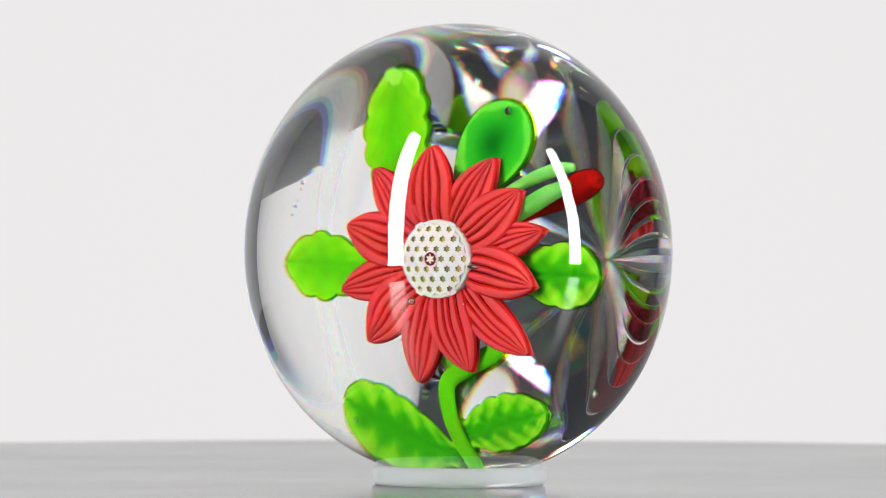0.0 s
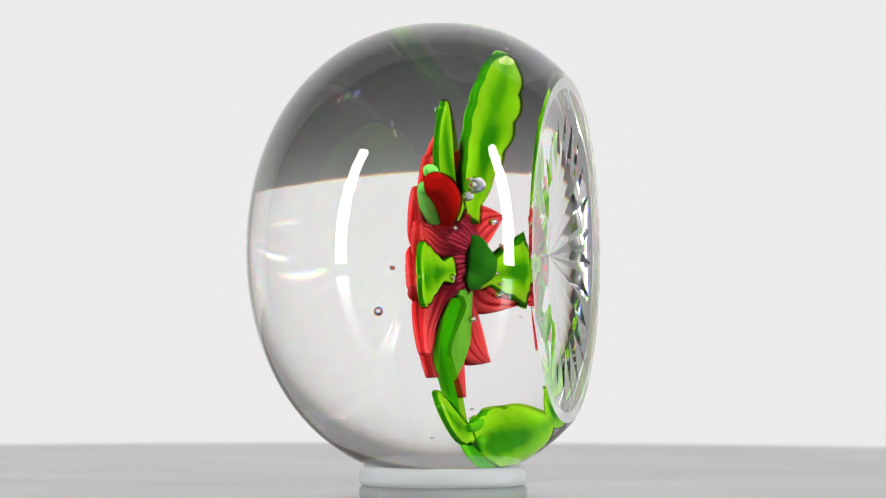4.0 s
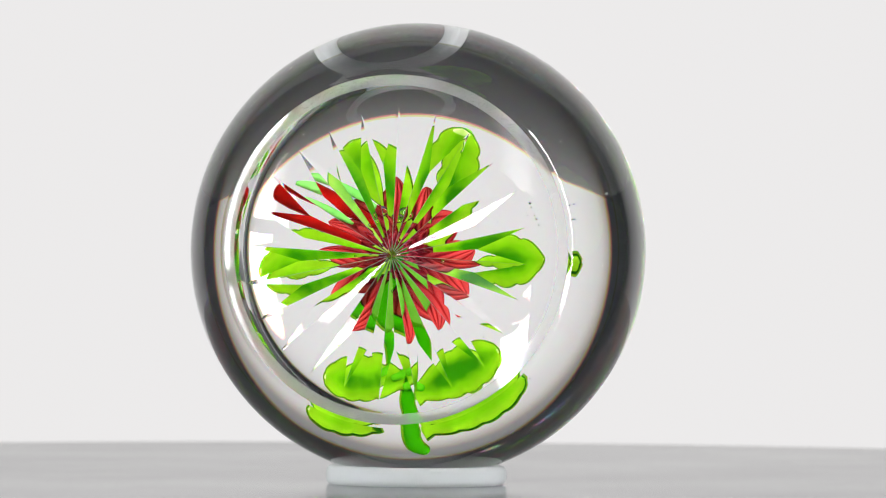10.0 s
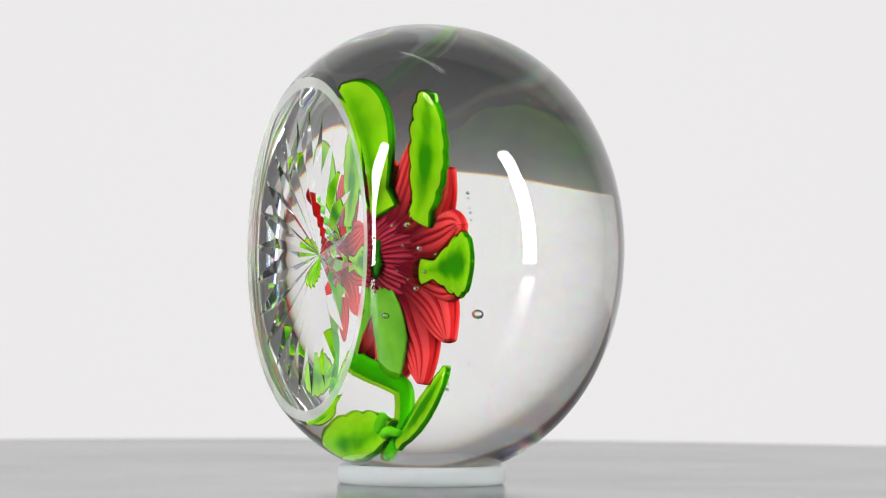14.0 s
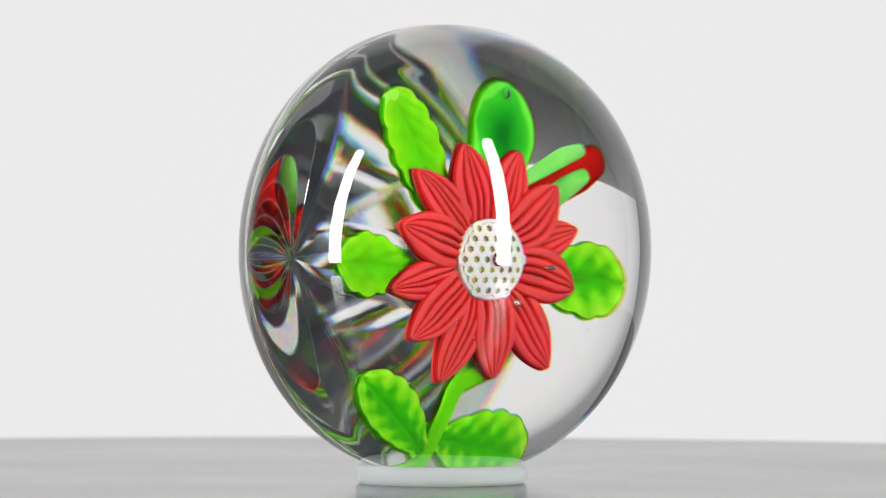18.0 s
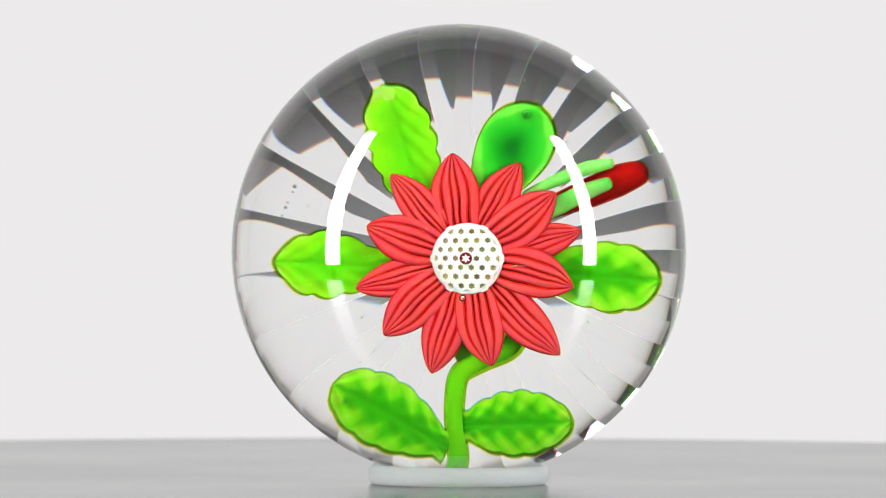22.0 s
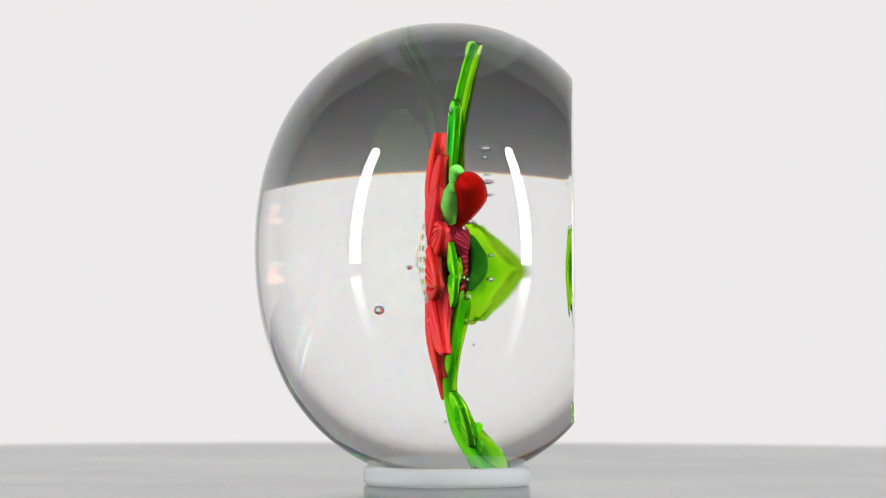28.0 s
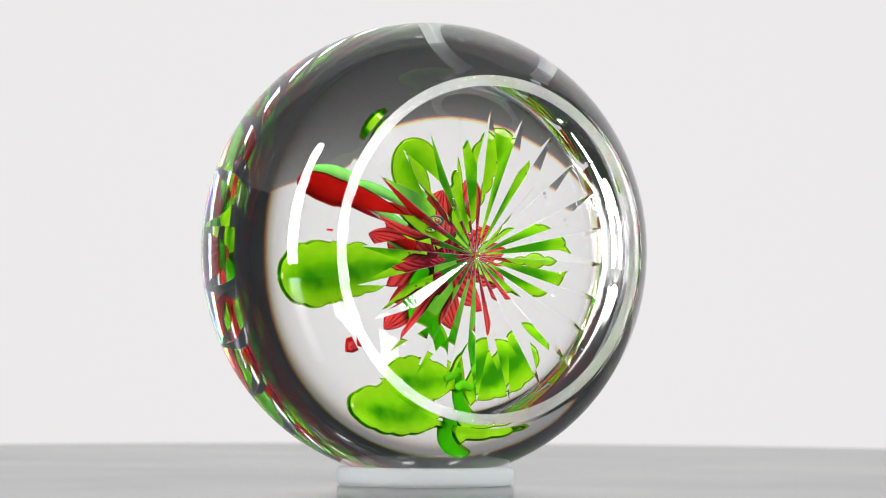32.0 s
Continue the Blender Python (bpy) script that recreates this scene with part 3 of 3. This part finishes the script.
leaf((-5.0, -2.4), (-22.5, -1.3), 8.4, 5, 0.5, LEAF, "bright green scalloped glass leaf", 4, 0.15, fat=0.66, lift=-0.4, drop=0.9, broad=1.7, rise=0.3, bulge=1.7)
leaf((-1.4, -23.8), (-15.2, -16.3), 7.8, 5, 0.55, LEAF_VEINED, "bright green scalloped glass leaf", 5, fat=0.45, lift=-0.6, neck=0.45, twist=-0.12, bulge=1.0)
leaf((0.4, -21.3), (13.8, -20.9), 7.4, 5, 0.6, LEAF_VEINED, "bright green scalloped glass leaf", 6, fat=0.45, lift=-0.9, neck=0.45, broad=1.15, twist=0.1, rise=0.7, bulge=1.0)

STEM_PATH = [(5.4, -6.2, -1.6), (7.4, -9.2, -1.2), (6.7, -12.0, -0.6), (2.9, -13.9, -0.1), (0.3, -15.6, 0.0), (-0.4, -19.1, -0.6), (-0.4, -21.9, -1.6), (-0.2, -24.6, -2.8), (-0.9, -26.6, -3.9), (-2.4, -28.0, -4.9)]
stem = tube("stem", STEM_PATH, [1.0, 1.2, 1.15, 1.1, 1.05, 1.0, 1.0, 1.1, 1.1, 0.8], STEM, weight, "thick bent green glass stem", 20, 0.55)
tube("casing", [(x, y, z - 0.5) for x, y, z in STEM_PATH], [1.35, 1.55, 1.5, 1.45, 1.38, 1.32, 1.3, 1.36, 1.32, 0.95], CASING, stem, "clear green glass casing", 24, 0.36)
tube("leaf_tip", [(-10.0, 19.0, -1.9), (-9.2, 19.2, -1.72), (-8.3, 19.2, -1.65)], [0.8, 1.0, 0.75], TIP, top_leaf, "pale folded leaf tip", 16, 0.3)
tube("stem_root", [(1.6, -3.6, -1.5), (1.0, -6.6, -0.95), (0.8, -9.6, -0.7), (1.8, -12.9, -0.45)], [1.6, 2.5, 2.9, 2.1], ROOT, stem, "broad green glass root of the stem", 24, 0.2)
# rounded ends of the two low leaves where they meet behind the stem
tube("leaf_end", [(-2.6, -22.6, -2.6), (-1.0, -22.0, -3.1), (0.2, -22.4, -3.3)], [0.6, 0.75, 0.6], STEM, weight, "rounded green leaf end", 16, 0.7)
tube("leaf_end", [(2.2, -21.0, -2.7), (0.8, -20.4, -3.0), (-0.2, -19.6, -3.0)], [0.6, 0.7, 0.55], STEM, weight, "rounded green leaf end", 16, 0.7)
bud = tube("bud", [(8.5, 3.9, -1.4), (12.0, 5.6, -2.6), (16.0, 7.2, -3.4), (19.0, 8.5, -3.4), (21.4, 9.4, -3.4)], [1.0, 1.3, 1.7, 1.8, 1.4], BUD, weight, "glossy red flower bud")
tube("casing", [(8.5, 3.9, -1.5), (12.0, 5.6, -2.7), (16.0, 7.2, -3.5), (19.0, 8.5, -3.5), (21.4, 9.4, -3.5)], [1.12, 1.45, 1.86, 1.96, 1.54], CASING_RED, bud, "clear red glass casing")
tube("sepal", [(8.6, 7.2, -1.2), (12.5, 9.0, -1.4), (16.0, 10.3, -1.7), (18.6, 10.8, -1.9)], [0.5, 0.8, 0.9, 0.6], SEPAL, bud, "pale green sepal")
tube("sepal", [(9.5, 4.0, -0.6), (12.8, 5.8, -0.8), (15.6, 7.3, -1.1), (18.4, 8.4, -1.4)], [1.0, 1.15, 1.1, 0.8], SEPAL, bud, "pale green sepal")

# maroon lump behind the petals
prof = [(0.0, -2.5), (1.2, -2.5), (2.2, -2.4), (3.0, -2.1), (3.6, -1.7), (4.0, -1.3), (4.4, -0.9), (4.8, -0.5), (4.8, 0.2), (0.0, 0.6)]
verts, faces, seg = [], [], 216
uvs = []
for i in range(seg):
    a = 2 * math.pi * i / seg
    for r, h in prof:
        uvs.append((-h / 6, 3.6 * 2 * i / seg * 2))
        rr = r * (1 + 0.05 * math.cos(12 * a) + 0.035 * math.cos(36 * a))
        verts.append(local(FLOWER[0] + rr * math.cos(a), FLOWER[1] + rr * math.sin(a), h))
for i in range(seg):
    for q in range(len(prof) - 1):
        faces.append((i * len(prof) + q, ((i + 1) % seg) * len(prof) + q, ((i + 1) % seg) * len(prof) + q + 1, i * len(prof) + q + 1))
part("flower_back", mesh_of("flower_back", verts, faces, [BACK], True, uvs), None, weight, "ribbed maroon glass behind the petals")


tube("calyx", [(2.4, -3.0, -2.5), (1.9, -1.8, -2.8), (1.5, -0.6, -2.8), (1.2, 0.5, -2.5)], [1.9, 3.0, 3.0, 1.9], STEM_DARK, weight, "dark green glass calyx behind the flower", 28, 0.3)

# centre of white star canes
def cane_mesh(star_r, star_in, mats, ring_r=0.0, hexr=0.85):
    sink, depth = 0.3, 1.4
    verts, faces, slots = [], [], []
    hx = [(hexr * math.cos(math.pi / 3 * k + math.pi / 6), hexr * math.sin(math.pi / 3 * k + math.pi / 6)) for k in range(6)]
    loop = []
    for k in range(6):
        a, b = hx[k], hx[(k + 1) % 6]
        loop += [a, ((a[0] + b[0]) / 2, (a[1] + b[1]) / 2)]
    star = []
    for k in range(12):
        r = star_r if k % 2 == 0 else star_in
        a = math.pi / 6 * k + math.pi / 6
        star.append((r * math.cos(a), r * math.sin(a)))
    def put(pts, h):
        ids = []
        for x, y in pts:
            ids.append(len(verts))
            verts.append((x * MM, -h * MM, y * MM))
        return ids
    low, rimv = put(loop, -depth), put(loop, 0.0)
    ring_s = put([(ring_r * math.cos(math.pi / 6 * (k + 1)), ring_r * math.sin(math.pi / 6 * (k + 1))) for k in range(12)], 0.04) if ring_r else rimv
    top_s, in_s = put(star, 0.0 if not ring_r else 0.05), put(star, -sink if not ring_r else 0.08)
    rows = [(low, rimv, 0)] + ([(rimv, ring_s, 0), (ring_s, top_s, 2)] if ring_r else [(rimv, top_s, 0)]) + [(top_s, in_s, 1)]
    for p, q, sl in rows:
        for k in range(12):
            j = (k + 1) % 12
            faces.append((p[k], p[j], q[j], q[k]))
            slots.append(sl)
    faces.append(tuple(in_s))
    slots.append(1)
    return mesh_of("cane", verts, faces, mats, False, None, slots)


DOME_PROFILE = [(0.0, -1.2), (4.4, -1.2), (4.75, -0.6), (4.8, 0.1), (4.78, 0.45), (4.68, 0.58), (4.5, 0.6), (4.3, 0.45), (4.0, 0.4), (3.0, 0.6), (2.0, 0.77), (1.0, 0.87), (0.0, 0.9)]
centre = part("flower_center", mesh_of("flower_center", *lathe([(r * MM, z * MM) for r, z in DOME_PROFILE], 48), [CANE_WHITE]), None, weight, "domed white centre of star canes")
CENTRE_AX = 1.8
centre.matrix_basis = Matrix.Translation(local(FLOWER[0], FLOWER[1], CENTRE_AX)) @ pose(0, 0, 0, 90, 0, 0)
plain, middle = cane_mesh(0.47, 0.29, [CANE_WHITE, CANE_STAR]), cane_mesh(0.66, 0.32, [CANE_WHITE, CANE_WHITE, CANE_RED], 0.86, 1.05)
back_m = centre.matrix_basis.inverted()
for q in range(-4, 5):
    for r in range(-4, 5):
        x, y = 1.42 * (q + r / 2), 1.42 * math.sqrt(3) / 2 * r
        d2 = x * x + y * y
        if d2 > 4.3 ** 2:
            continue
        ob = part("cane", middle if q == r == 0 else plain, None, centre, "dark red cane with a white star" if q == r == 0 else "")
        m = Matrix.Translation(local(FLOWER[0] + x, FLOWER[1] + y, CENTRE_AX + (1.5 if q == r == 0 else 1.4) - 0.035 * d2)) @ pose(0, 0, 0, -math.degrees(0.07 * y), 0, -math.degrees(-0.07 * x))
        ob.matrix_basis = back_m @ m

for b in ((1.35, -6.35, 6.95, 0.5), (-20.1, 7.9, -1.35, 0.22), (-20.3, 7.2, -1.35, 0.12), (-20.9, 5.9, -1.35, 0.1), (-21.2, 5.3, -1.35, 0.18), (-21.6, 4.3, -1.35, 0.12), (-8.5, -16.2, 0.6, 0.16),
          (12.5, 11.0, -8.0, 0.12), (-13.9, -18.3, -1.4, 0.25), (17.0, -9.0, 2.0, 0.1), (3.0, 16.0, 6.0, 0.08)):
    bubble(*b)
rng = random.Random(11)
for _ in range(34):
    a, r = rng.uniform(0, 6.283), 27 * math.sqrt(rng.random())
    bubble(r * math.cos(a), r * math.sin(a), sheet(r * math.cos(a), r * math.sin(a)) + rng.choice((-2.2, -1.9, 2.6, 5.0)) + rng.uniform(-0.4, 0.4), rng.uniform(0.04, 0.1))
# larger bubbles caught behind the flower
for b in ((-4.4, 3.0, -1.7, 0.34), (-6.0, -4.5, -1.4, 0.34), (0.0, -7.4, -1.6, 0.34), (-7.0, 0.3, -1.6, 0.3), (-2.6, 2.9, -2.3, 0.2), (-3.6, -2.4, -2.2, 0.2),
          (-4.6, 0.6, -2.2, 0.18), (-5.2, -3.4, -1.9, 0.18), (6.8, 2.6, -1.9, 0.3), (7.2, -3.0, -1.8, 0.3), (-10.5, -2.6, -2.6, 0.22), (-12.8, -0.4, -2.4, 0.16), (9.6, -3.4, -2.5, 0.2)):
    bubble(*b)
bubble(2.5, 7.4, -2.7, 1.2, (1.3, 0.7, 0.8))
bubble(4.2, 6.2, -2.5, 0.8, (1.4, 0.6, 0.7))
bubble(8.55, 17.1, -0.8, 0.55, (1, 0.4, 1))
bubble(8.7, -1.9, 4.2, 1.0, (1, 0.35, 0.3))


# dust on the polished glass
rng = random.Random(23)
verts, faces = [], []
for _ in range(90):
    q, t = rng.uniform(0, 6.283), rng.uniform(0.08, 1.5)
    r, ax = BODY_R * math.cos(t) ** (2 / BODY_N), DOME * math.sin(t) ** (2 / BODY_N)
    x, y, z = local(r * math.cos(q), r * math.sin(q), ax)
    e = rng.choice((0.03, 0.04, 0.05, 0.07)) * MM
    n0 = len(verts)
    k = rng.uniform(0.5, 1.6)
    verts += [(x - e * k, y, z), (x + e * k, y, z), (x, y - e, z), (x, y + e, z), (x, y, z - e / k), (x, y, z + e / k)]
    faces += [(n0 + a, n0 + b, n0 + c) for a, b, c in ((0, 2, 5), (2, 1, 5), (1, 3, 5), (3, 0, 5), (2, 0, 4), (1, 2, 4), (3, 1, 4), (0, 3, 4))]
part("dust", mesh_of("dust", verts, faces, [DUST]), None, weight, "specks of white dust")


# ---- what turns ----
def motions():
    turn = 360 / 24.742
    lean = pose(0, 0, 0, 0, 0, -39.9) @ pose(0, 0, 0, 0.18, 0, 0) @ pose(0, 0, 0, 0, 0, 39.9)
    seat = pose(0.00328, 0.00164, 0)
    tip = pose(0, 0, CZ * MM) @ pose(0, 0, 0, 0.5, 0, 0) @ pose(0, 0, -CZ * MM)
    times = [0.5 * k for k in range(65)]
    spin = [(t, pose(0, 0, 0, 0, 0, -turn * (t - 21.687)) @ lean) for t in times]
    walk(turntable, spin)
    walk(support, [(t, m @ seat) for t, m in spin])
    walk(weight, [(t, m @ seat @ tip) for t, m in spin])


motions()
